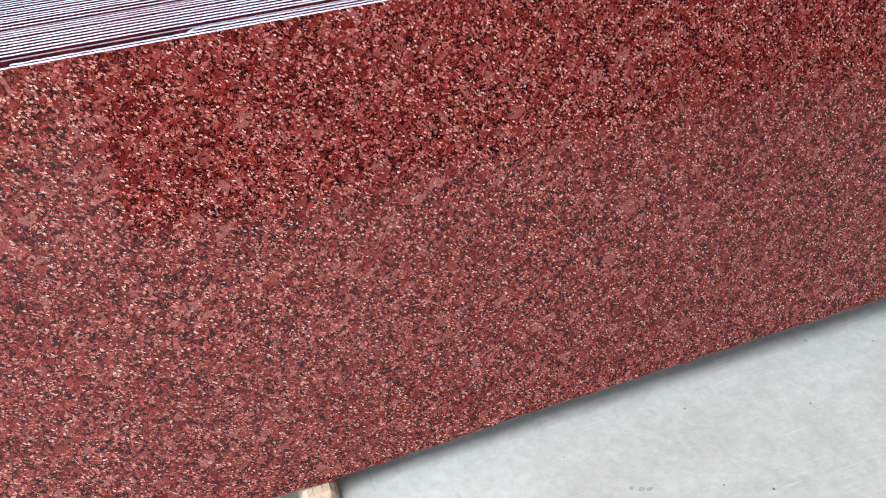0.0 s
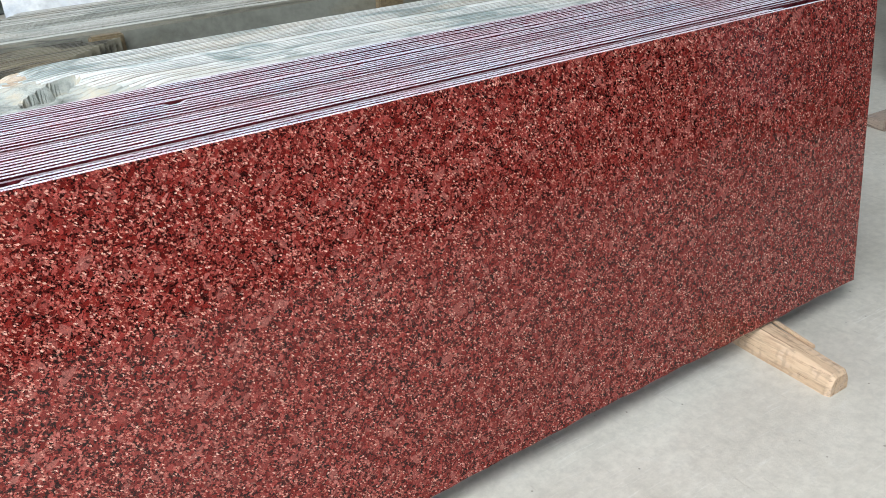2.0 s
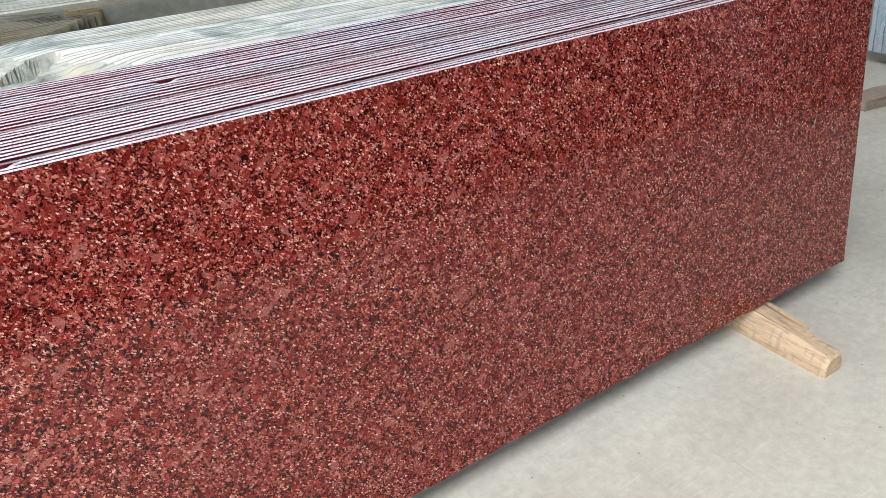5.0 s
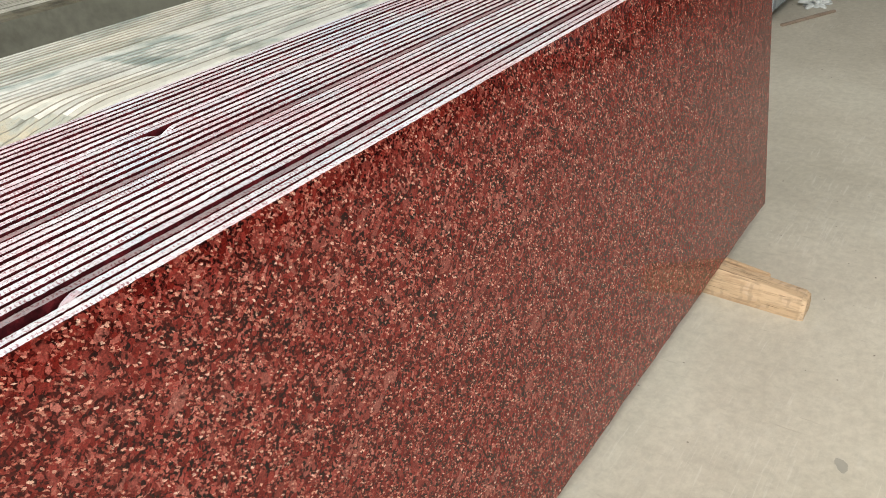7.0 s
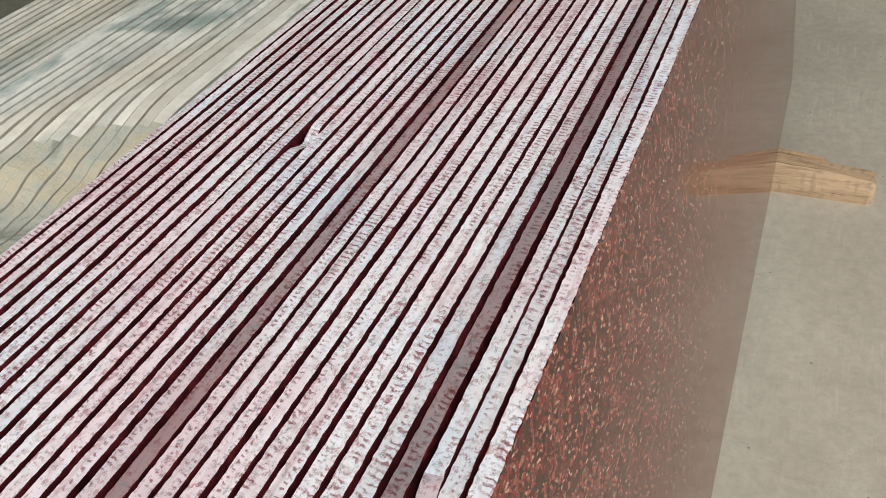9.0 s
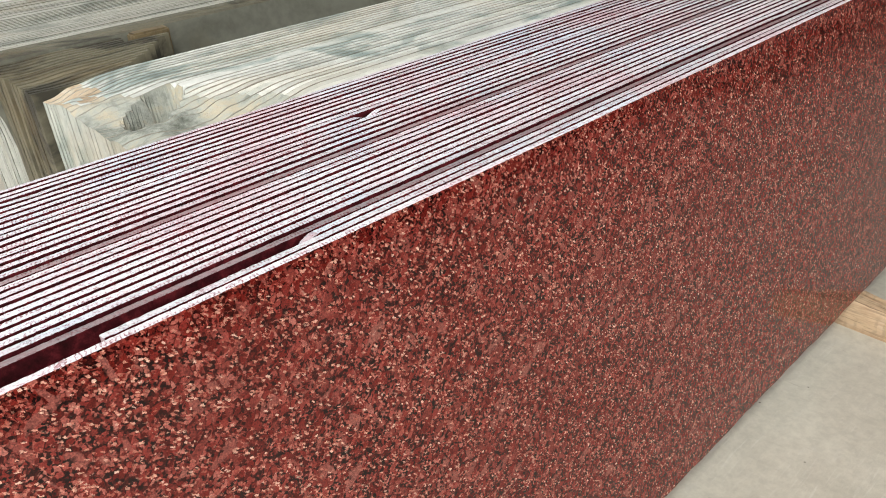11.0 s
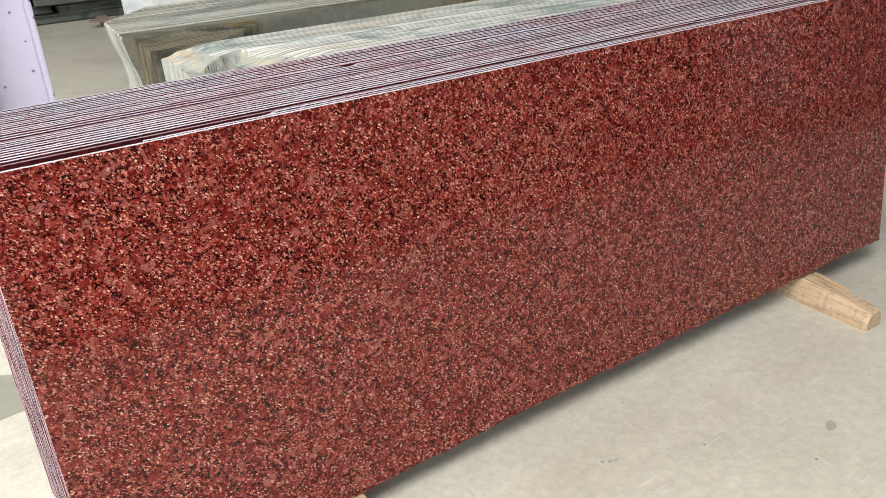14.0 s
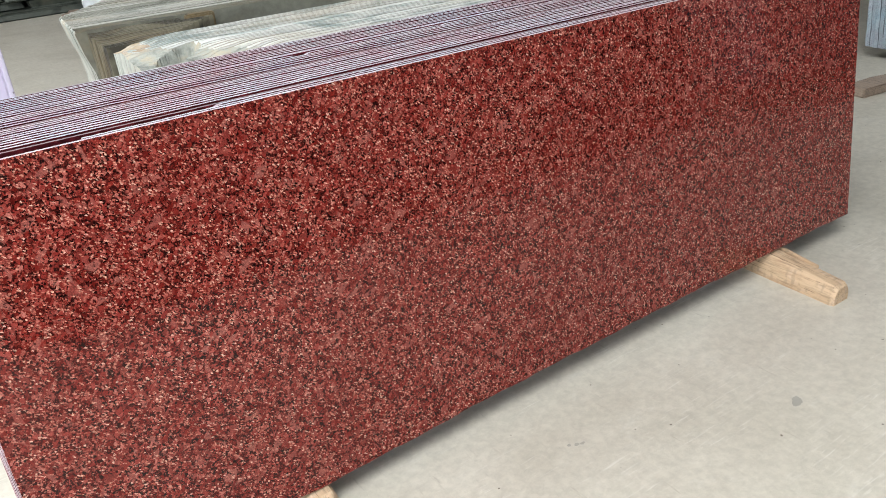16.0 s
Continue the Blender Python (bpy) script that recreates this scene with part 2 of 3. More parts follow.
def concrete():
    m, t, s = material("trowelled_concrete")
    v = place(t, shift=False)
    c = ramp(t, noise_tex(t, v, 1.3, 6, 0.6, 0.6), [(0.30, (0.50, 0.465, 0.385)), (0.50, (0.59, 0.55, 0.465)), (0.72, (0.64, 0.61, 0.52))])
    c = mix(t, ramp(t, noise_tex(t, v, 6, 6, 0.7), [(0.42, grey(0)), (0.75, grey(0.35))]), c, (0.42, 0.38, 0.31))
    dust = ramp(t, noise_tex(t, v, 38, 5, 0.7, 0.2), [(0.36, grey(0.84)), (0.62, grey(1.0))])
    c = mix(t, 1.0, c, dust, "MULTIPLY")
    white = ramp(t, noise_tex(t, place(t, (1, 2.0, 1), (0, 0, 0.6), False), 9, 6, 0.7, 0.3), [(0.58, grey(0)), (0.74, grey(0.4))])
    c = mix(t, white, c, (0.64, 0.62, 0.56))
    scuff = ramp(t, noise_tex(t, place(t, (9, 1.5, 1), (0, 0, 0.9), False), 7, 4, 0.6), [(0.64, grey(0)), (0.72, grey(0.55))])
    c = mix(t, scuff, c, (0.38, 0.345, 0.28))
    # trowel strokes, fine scratches and crumbs
    for turn, size in ((0.5, 8), (-0.7, 11), (1.3, 13)):
        stroke = ramp(t, noise_tex(t, warped(t, place(t, (1.0, 14, 1), (0, 0, turn), False), 3, 0.25), size, 3, 0.55), [(0.59, grey(0)), (0.68, grey(0.45))])
        c = mix(t, mix(t, 1.0, stroke, ramp(t, noise_tex(t, v, 3.1 + turn, 3), [(0.50, grey(0)), (0.62, grey(0.8))]), "MULTIPLY"), c, (0.72, 0.70, 0.64))
    crumb = voronoi(t, warped(t, v, 60, 0.01), 34)
    c = mix(t, mix(t, 1.0, ramp(t, crumb.outputs["Distance"], [(0.07, grey(0.9)), (0.11, grey(0))]), ramp(t, channel(t, crumb.outputs["Color"], 1), [(0.0, grey(0)), (0.955, grey(1))], True), "MULTIPLY"), c, (0.10, 0.075, 0.055))
    pit = voronoi(t, v, 26)
    pits = mix(t, 1.0, ramp(t, pit.outputs["Distance"], [(0.04, grey(0.75)), (0.08, grey(0))]), ramp(t, channel(t, pit.outputs["Color"]), [(0.0, grey(0)), (0.86, grey(1))], True), "MULTIPLY")
    c = mix(t, pits, c, (0.17, 0.15, 0.12))
    t.links.new(c, s.inputs["Base Color"])
    t.links.new(ramp(t, noise_tex(t, v, 4, 4), [(0.3, grey(0.42)), (0.7, grey(0.68))]), s.inputs["Roughness"])
    bump(t, s, noise_tex(t, v, 75, 6, 0.7), 0.32, 0.003)
    return m


def stain(name, colour, rough, scale=9):
    """A thin dried or damp mark."""
    m, t, s = material(name)
    v = place(t)
    t.links.new(ramp(t, noise_tex(t, v, scale, 5, 0.6), [(0.3, tuple(x * 0.85 for x in colour)), (0.7, tuple(x * 1.12 for x in colour))]), s.inputs["Base Color"])
    s.inputs["Roughness"].default_value = rough
    return m


def timber(name, pale, dark):
    m, t, s = material(name)
    v = place(t, (26, 2.2, 26))
    g = noise_tex(t, v, 5, 5, 0.6, 0.4)
    c = ramp(t, g, [(0.30, tuple(x * 0.55 for x in pale)), (0.46, pale), (0.75, tuple(min(1, x * 1.12) for x in pale))])
    patch = noise_tex(t, place(t, (1, 0.5, 1)), 24, 5, 0.65, 0.6)
    c = mix(t, ramp(t, patch, [(0.52, grey(0)), (0.70, grey(0.6))]), c, tuple(min(1, x * k) for x, k in zip(pale, (1.04, 1.16, 1.45))))
    # grime in streaks, and the saw's marks across the grain
    c = mix(t, ramp(t, noise_tex(t, place(t, (14, 1.6, 14)), 4.5, 6, 0.7, 0.3), [(0.52, grey(0)), (0.68, grey(0.45))]), c, dark)
    saw = node(t, "ShaderNodeTexWave", Scale=14, Distortion=3.0, Detail=3, Detail_Scale=3.0)
    saw.bands_direction = "Y"
    t.links.new(place(t, (1, 1, 1), (0, 0, 0.2)), saw.inputs["Vector"])
    c = mix(t, mix(t, 1.0, ramp(t, saw.outputs["Fac"], [(0.10, grey(0.5)), (0.45, grey(0))]), ramp(t, patch, [(0.45, grey(0)), (0.55, grey(1))]), "MULTIPLY"), c, tuple(x * 0.6 for x in pale))
    crack = ramp(t, noise_tex(t, place(t, (60, 2.5, 60)), 3, 3, 0.5), [(0.30, grey(0.8)), (0.36, grey(0))])
    c = mix(t, crack, c, tuple(x * 0.5 for x in dark))
    t.links.new(c, s.inputs["Base Color"])
    s.inputs["Roughness"].default_value = 0.75
    bump(t, s, mix(t, 0.5, g, patch), 0.7, 0.006)
    return m


def paint(name, colour, rough=0.5, dirt=(0.25, 0.2, 0.2), spots=0.0):
    m, t, s = material(name)
    v = place(t)
    c = ramp(t, noise_tex(t, v, 2.5, 5), [(0.3, tuple(x * 0.88 for x in colour)), (0.7, colour)])
    if spots:
        dots = voronoi(t, v, 42)
        on = mix(t, 1.0, ramp(t, dots.outputs["Distance"], [(0.20, grey(0.9)), (0.26, grey(0))]), ramp(t, channel(t, dots.outputs["Color"]), [(0.0, grey(0)), (1 - spots, grey(1))], True), "MULTIPLY")
        c = mix(t, on, c, dirt)
    scuff = ramp(t, noise_tex(t, v, 14, 6, 0.7), [(0.58, grey(0)), (0.8, grey(0.35))])
    c = mix(t, scuff, c, dirt)
    t.links.new(c, s.inputs["Base Color"])
    s.inputs["Roughness"].default_value = rough
    bump(t, s, noise_tex(t, v, 90, 3), 0.12, 0.001)
    return m


GRANITE = red_granite()
def shaded_red():
    m, t, s = material("shaded_red_granite")
    v = place(t)
    # near-black maroon: the shade in the gaps between slabs is put into this colour
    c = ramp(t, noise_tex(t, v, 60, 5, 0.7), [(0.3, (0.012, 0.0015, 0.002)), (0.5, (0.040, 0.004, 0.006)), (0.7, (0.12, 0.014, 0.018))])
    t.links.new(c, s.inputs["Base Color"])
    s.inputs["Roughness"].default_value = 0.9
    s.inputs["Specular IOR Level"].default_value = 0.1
    return m


SHADED_RED = shaded_red()
SAWN = sawn_edge("sawn_granite_edge", (0.70, 0.69, 0.735), (0.30, 0.085, 0.10), (0.06, 0.006, 0.010))
SAWN_END = sawn_edge("stained_granite_end", (0.52, 0.39, 0.41), (0.26, 0.07, 0.08), (0.06, 0.006, 0.010), False)
SAWN_RED = sawn_edge("stained_granite_edge", (0.31, 0.24, 0.25), (0.18, 0.03, 0.035), (0.05, 0.006, 0.006))
QUARTZ = quartzite("pale_green_quartzite", (0.66, 0.67, 0.635), (0.28, 0.345, 0.33), (0.64, 0.61, 0.53))
QUARTZ_FAR = quartzite("grey_beige_quartzite", (0.44, 0.435, 0.385), (0.27, 0.285, 0.25), (0.40, 0.35, 0.275))
QUARTZ_END = quartzite("white_sawn_quartzite", (0.50, 0.51, 0.46), (0.36, 0.40, 0.36), (0.48, 0.42, 0.32))
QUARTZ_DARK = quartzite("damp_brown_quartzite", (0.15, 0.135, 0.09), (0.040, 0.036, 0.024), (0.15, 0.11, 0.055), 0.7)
QUARTZ_FACE = quartzite("polished_green_quartzite", (0.24, 0.24, 0.20), (0.16, 0.16, 0.13), (0.24, 0.21, 0.15), 0.10)
BROKEN = broken_stone()
CONCRETE = concrete()
PINE = timber("weathered_pine", (0.56, 0.40, 0.255), (0.24, 0.12, 0.06))
GREYWOOD = timber("grey_weathered_wood", (0.34, 0.26, 0.20), (0.13, 0.09, 0.065))
BROWNWOOD = timber("brown_damp_wood", (0.15, 0.11, 0.055), (0.05, 0.035, 0.018))
LILAC = paint("lilac_paint", (0.58, 0.54, 0.67), 0.45, (0.16, 0.12, 0.15), 0.10)
PINK = paint("pink_limewash", (0.60, 0.44, 0.43), 0.8, (0.42, 0.30, 0.28))
WALL = paint("grey_plaster", (0.085, 0.08, 0.07), 0.9, (0.05, 0.045, 0.04))
STEEL = paint("grey_roof_sheet", (0.30, 0.31, 0.32), 0.5, (0.2, 0.18, 0.16))
BLUEGREY = sawn_edge("sawn_bluegrey_edge", (0.36, 0.44, 0.48), (0.16, 0.21, 0.24), (0.03, 0.04, 0.05), False)
BLUEFACE = quartzite("bluegrey_granite", (0.30, 0.34, 0.37), (0.16, 0.19, 0.21), (0.26, 0.27, 0.27), 0.2)
DARKGREEN = quartzite("dark_green_stone", (0.10, 0.115, 0.095), (0.05, 0.06, 0.05), (0.14, 0.13, 0.10), 0.6)


# ---- building blocks ----
def part(name, bm, mats, parent=None, label=""):
    me = bpy.data.meshes.new(name)
    bm.normal_update()
    bm.to_mesh(me)
    bm.free()
    for m in mats if isinstance(mats, (list, tuple)) else [mats]:
        me.materials.append(m)
    ob = new(name, me)
    if parent:
        ob.parent = parent
    if label:
        ob["label"] = label
    return ob


def box(bm, x0, y0, z0, x1, y1, z1, mat=0):
    made = bmesh.ops.create_cube(bm, size=1.0, matrix=Matrix.Translation(((x0 + x1) / 2, (y0 + y1) / 2, (z0 + z1) / 2)) @ Matrix.Diagonal((x1 - x0, y1 - y0, z1 - z0, 1)))
    for f in {f for v in made["verts"] for f in v.link_faces}:
        f.material_index = mat
    return made["verts"]


def soft_box(x0, y0, z0, x1, y1, z1, edge=0.006):
    bm = bmesh.new()
    box(bm, x0, y0, z0, x1, y1, z1)
    bmesh.ops.bevel(bm, geom=bm.edges[:], offset=edge, segments=2, affect="EDGES")
    return bm


def smooth(a, b, v):
    k = max(0.0, min(1.0, (v - a) / (b - a)))
    return k * k * (3 - 2 * k)


def slab_outline(rng, x0, x1, h, rough, corner, step=0.02, drop=0.0, field=None, end_rough=0.0012, bottom=None, lip=0.0):
    """The outline of a slab seen from its face: points (x, z, kind), counter-clockwise from the lower left.
    kind 0: far end, 4: bottom, in the face's darker colour to deepen the shade below, 1: sawn top, 2: broken top, 3:
    near end. corner: how far the upper near corner is worn back, across and down."""
    cx, cz = corner if isinstance(corner, tuple) else (corner, corner)
    low = bottom or (lambda x: 0.0)
    pts = [(x0, low(x0), 3)]
    if bottom:
        k = int((x1 - x0) / 0.03)
        pts += [(x0 + (x1 - x0) * i / k, low(x0 + (x1 - x0) * i / k), 4) for i in range(1, k)]
    pts.append((x1, low(x1), 4))
    n = max(3, int(h / 0.05))
    for i in range(1, n):
        pts.append((x1 + rng.uniform(-end_rough, end_rough), h * i / n, 0))
    top = h - drop
    m = int((x1 - x0 - cx) / step)
    wave = rng.uniform(0, 9)
    for i in range(m + 1):
        x = x1 + (x0 + cx - x1) * i / m
        z = top + rough * (math.sin(x * 1.7 + wave) + 0.35 * rng.uniform(-1, 1))
        kind = 1
        if field:
            lost = field(x)
            z -= lost
            kind = 2 if lost > 0.010 else 1
        pts.append((x, z, kind))
    zl = pts[-1][1]
    if cx > 0:
        for i in range(1, 9):
            a = math.pi / 2 * i / 8
            wob = rng.uniform(-0.0012, 0.0012) if i < 8 else 0
            pts.append((x0 + cx - cx * math.sin(a) + wob, zl - cz + cz * math.cos(a) + wob, 3))
        zl -= cz
    for i in range(1, n):
        pts.append((x0 + lip * smooth(0.0, 0.14, zl * i / n) + rng.uniform(-end_rough, end_rough), low(x0) + (zl - low(x0)) * (1 - i / n), 3))
    return pts


def slab_mesh(name, outline, thick, mats, bevel=0.0005, arris=0.0020, ragged=0.0011, seed=0, slope=None):
    """A slab from its outline: polished faces, sawn rim, and along the top a chipped arris that shows the stone.
    mats: face, rim, and where given broken top and near end."""
    rng = random.Random(seed * 977 + len(outline))
    cx = sum(p[0] for p in outline) / len(outline)
    cz = sum(p[1] for p in outline) / len(outline)
    verts, faces, slots = [], [], []
    n = len(outline)
    upper = [k in (1, 2) for _, _, k in outline]

    def ring(y, inset, sign):
        for (x, z, k), up in zip(outline, upper):
            a = arris if up else bevel
            if k == 2:
                a = 0.0002
            d = 0.0
            if not inset:
                d = sign * a + (rng.uniform(-ragged, ragged) * (1 if up else 0.15) if up else 0)
            sx = bevel * inset * (1 if x > cx else -1)
            sz = (a * 1.3 if z > cz else bevel) * inset * (1 if z > cz else -1)
            fall = slope(x) if slope and up and sign < 0 else 0.0
            verts.append((x - sx, y + d, z - sz - fall))

    ring(0.0, 1, 1), ring(0.0, 0, 1), ring(thick, 0, -1), ring(thick, 1, -1)
    faces.append(tuple(range(n))), slots.append(0)
    for r in range(3):
        for i in range(n):
            j = (i + 1) % n
            faces.append((r * n + j, r * n + i, (r + 1) * n + i, (r + 1) * n + j))
            kind = outline[j][2]
            # bottom and arris take the face material, on red slabs with its painted gap shade
            if kind == 4 or (r != 1 and upper[i] and upper[j] and kind != 2):
                slots.append(0)
            else:
                slots.append({2: 2, 3: 3}.get(kind, 1) if len(mats) > 3 else 1)
    faces.append(tuple(reversed(range(3 * n, 4 * n)))), slots.append(0)
    me = bpy.data.meshes.new(name)
    me.from_pydata(verts, [], faces)
    me.polygons.foreach_set("material_index", slots)
    for m in mats:
        me.materials.append(m)
    me.update()
    return me


# ---- the shed ----
def shed():
    bm = bmesh.new()
    box(bm, -40, -40, -0.3, 40, 40, 0.0)
    tagged(part("floor", bm, CONCRETE), "pale grey trowelled concrete floor with stains", "floor", kind="structure")
    def wall(name, boxes, mat, label):
        bm = bmesh.new()
        for b in boxes:
            box(bm, *b)
        tagged(part(name, bm, mat), label, "wall", kind="structure")

    wall("wall_south", [(-8, -4.9, 0, 10, -4.7, 1.85), (-8, -4.9, 4.75, 10, -4.7, 6.2), (-8, -4.9, 1.85, -6.5, -4.7, 4.75), (-1.5, -4.9, 1.85, 10, -4.7, 4.75)], WALL, "dark grey plastered shed wall with a long window opening")
    wall("wall_north", [(-8, 12, 0, 10, 12.2, 6.2)], WALL, "plain dull grey plastered shed wall")
    wall("wall_west", [(-8.2, -4.9, 0, -8, 12.2, 1.2), (-8.2, -4.9, 4.0, -8, 12.2, 6.2), (-8.2, -4.9, 1.2, -8, -4.4, 4.0), (-8.2, 2.0, 1.2, -8, 12.2, 4.0)], WALL, "dark grey plastered shed wall with a wide window opening")
    wall("wall_east", [(10, -4.9, 0, 10.2, 12.2, 6.2)], WALL, "plain dull grey plastered shed wall")
    bm = bmesh.new()
    for y0, y1 in ((-4.9, -4.2), (-1.2, 2.1), (5.1, 12.2)):
        box(bm, -8.2, y0, 6.2, 10.2, y1, 6.3)
    for y0, y1 in ((-4.2, -1.2), (2.1, 5.1)):
        box(bm, -2.4, y0, 6.2, 10.2, y1, 6.3)
        box(bm, -8.2, y0, 6.2, -7.2, y1, 6.3)
    tagged(part("ceiling", bm, STEEL), "grey sheet metal shed roof with skylight strips", "ceiling", kind="structure")


shed()


# ---- the red granite stack ----
def foot(x):
    """How far the lower edge hangs below the far bearer at x."""
    return FALL * min(0.0, x + 0.25) - 0.010 * smooth(-1.1, -1.9, x)


def red_stack():
    rng = random.Random(7)
    y = 0.0
    n = 0
    while y < 0.392:
        thick = rng.uniform(0.0105, 0.0119)
        gap = rng.uniform(0.0016, 0.0027)
        worn, chip = 0.012 + 0.11 * y, 0.0004
        x0, x1 = -2.352 - 0.085 * y + rng.uniform(-0.0005, 0.0005), -0.045 + rng.uniform(-0.05, 0.03)
        rough, corner, drop, mats = 0.0004, (worn * rng.uniform(0.9, 1.15), 0.02 + worn * rng.uniform(1.6, 2.0)), rng.uniform(0.0, 0.0010), [SHADED_RED, SAWN, SAWN, SAWN_END]
        label = "red granite slab with a pale sawn edge, leaning back"
        wave = rng.uniform(0, 9)
        if n == 0:
            x0, x1, rough, corner, drop, thick, mats, chip = -2.356, 0.0, 0.0004, 0.0, 0.0, 0.0118, [GRANITE, SAWN, SAWN, SAWN_END], 0.0005
            label = "polished red granite slab with black and pink grains, leaning back"
        elif n == 1:
            x0, x1, rough, corner, drop, thick, gap = -2.105, -0.33, 0.0006, 0.0, 0.0008, 0.0108, 0.0006
            label = "shorter polished red granite slab with a whitish sawn edge"
        elif n == 2:
            x0, x1, rough, corner, drop, thick, gap, mats = -1.905, -0.36, 0.0006, (0.03, 0.03), 0.0012, 0.0106, 0.004, [SHADED_RED, SAWN, SAWN, SAWN_END]
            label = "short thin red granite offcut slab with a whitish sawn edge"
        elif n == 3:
            drop, mats, label = 0.0022, [SHADED_RED, SAWN_RED], "polished red granite slab with a dull red stained edge"
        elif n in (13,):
            drop, mats, label = 0.0014, [SHADED_RED, SAWN_RED], "polished red granite slab with a dull red stained edge"
        # small bites out of the arris, and one large one
        bites = [(rng.uniform(-2.3, -0.1), rng.uniform(0.008, 0.020), rng.uniform(0.0003, 0.0009)) for _ in range(rng.randint(1, 4) if n > 2 else 0)]
        if abs(y - 0.252) < 0.0068:
            bites.append((-1.618, 0.012, 0.0060))
        out = slab_outline(rng, x0, x1, 0.768, rough, corner, 0.0036, drop,
                           lambda x, b=bites: sum(d * math.exp(-((x - c) / w) ** 2) for c, w, d in b), 0.0005,
                           lambda x, k=wave: foot(x) + 0.0022 * math.sin(17 * x + k) * math.sin(7.3 * x + 2 * k) + 0.0012 * math.sin(61 * x + k))
        ob = new("granite_slab", slab_mesh("granite_slab", out, thick, mats, arris=chip, ragged=chip * 0.9, seed=n))
        ob.matrix_world = Matrix.Translation((0, y / math.cos(LEAN), BED)) @ Matrix.Rotation(-LEAN, 4, "X")
        tagged(ob, label, "granite slab", "stack of red granite slabs", "thing")
        y += thick + gap
        n += 1


red_stack()


# ---- the pale quartzite stack behind it ----
def near_break(y):
    """How far the top of the near group is broken down at x, for a slab whose top lies at y."""
    reach = -1.55 - 0.16 * smooth(0.52, 0.80, y)

    def low(x):
        k = 1 - smooth(reach - 0.20, reach, x)
        r = noise.noise(Vector((x * 9, y * 12, 0))) * 0.014 + noise.noise(Vector((x * 31, y * 34, 3))) * 0.006
        hole = math.exp(-((x + 1.772) / 0.055) ** 2 - ((y - 0.678 - 0.4 * (x + 1.772)) / 0.032) ** 2)
        front = 0.006 * smooth(0.535, 0.495, y) * smooth(-0.2, -0.9, x)
        return max(0.0, k * (0.020 + 0.010 * smooth(0.7, 0.55, y) + r) + front * (1 - k) + 0.2 * r * smooth(0.535, 0.495, y)) + 0.30 * smooth(0.25, 0.6, hole)
    return low


def mid_break(y):
    def low(x):
        k = 1 - smooth(-1.86, -1.62, x)
        r = noise.noise(Vector((x * 10, y * 14, 5))) * 0.012
        return max(0.0, 0.004 + (0.010 * k) * smooth(1.08, 0.92, y) + 0.5 * k * r)
    return low


def pale_stack():
    rng = random.Random(11)
    rise = 0.755 * math.sin(LEAN)

    def one(y, x0, x1, h, thick, mats, label, field=None, corner=0.0, rough=0.0005, slope=None, lip=0.0):
        out = slab_outline(rng, x0, x1, h, rough if not slope else 0.0002, corner, 0.006 if slope else 0.0125, rng.uniform(0, 0.0004 if slope else 0.0018), field, 0.0006, lambda x: foot(x), lip)
        ob = new("quartzite_slab", slab_mesh("quartzite_slab", out, thick, mats, arris=0.00025, ragged=0.0002, seed=int(y * 1000), slope=slope))
        ob.matrix_world = Matrix.Translation((0, y, BED)) @ Matrix.Rotation(-LEAN, 4, "X")
        tagged(ob, label, "quartzite slab", "stack of pale quartzite slabs", "thing")

    y = 0.408
    while y < 0.79:
        thick = rng.uniform(0.0113, 0.0133)
        flush = 1.0 if rng.random() < 0.25 else rng.uniform(0.0, 0.8)
        one(y, -1.87 + rng.uniform(-0.0012, 0.0012), 0.0 + rng.uniform(-0.05, 0.05), 0.76, thick, [QUARTZ_FAR, QUARTZ, BROKEN, QUARTZ_END],
            "pale cream quartzite slab with a broken corner", near_break(y + rise),
            slope=lambda x, a=near_break(y + rise), b=near_break(y + rise + thick), d=thick, k=flush: b(x) - a(x) - d * math.sin(LEAN) * max(k, smooth(0.004, 0.012, a(x))))
        y += thick + (0.0005 if flush == 1.0 else rng.uniform(0.0014, 0.0032))
    y = 0.80
    while y < 0.995:
        k = (y - 0.80) / 0.19
        thick = rng.uniform(0.0122, 0.0142)
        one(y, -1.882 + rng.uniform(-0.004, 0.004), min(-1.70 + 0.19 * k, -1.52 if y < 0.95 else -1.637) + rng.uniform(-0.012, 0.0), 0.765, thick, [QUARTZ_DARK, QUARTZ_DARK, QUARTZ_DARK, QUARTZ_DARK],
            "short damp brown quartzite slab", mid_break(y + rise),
            slope=lambda x, a=mid_break(y + rise), b=mid_break(y + rise + thick): b(x) - a(x))
        y += thick + 0.0014
    y = 1.005
    n = 0
    while y < 1.56:
        thick = rng.uniform(0.0122, 0.0142)
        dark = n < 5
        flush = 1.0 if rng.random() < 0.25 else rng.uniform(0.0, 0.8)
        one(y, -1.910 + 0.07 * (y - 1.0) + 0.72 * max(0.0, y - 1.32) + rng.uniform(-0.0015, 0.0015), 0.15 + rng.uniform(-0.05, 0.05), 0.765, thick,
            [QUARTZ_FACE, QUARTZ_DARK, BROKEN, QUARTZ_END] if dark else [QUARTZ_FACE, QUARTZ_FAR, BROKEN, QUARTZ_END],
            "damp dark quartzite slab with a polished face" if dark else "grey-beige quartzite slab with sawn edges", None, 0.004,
            slope=lambda x, d=thick, k=flush: -d * math.sin(LEAN) * k, lip=0.030)
        y += thick + rng.uniform(0.0004, 0.0018)
        n += 1


pale_stack()


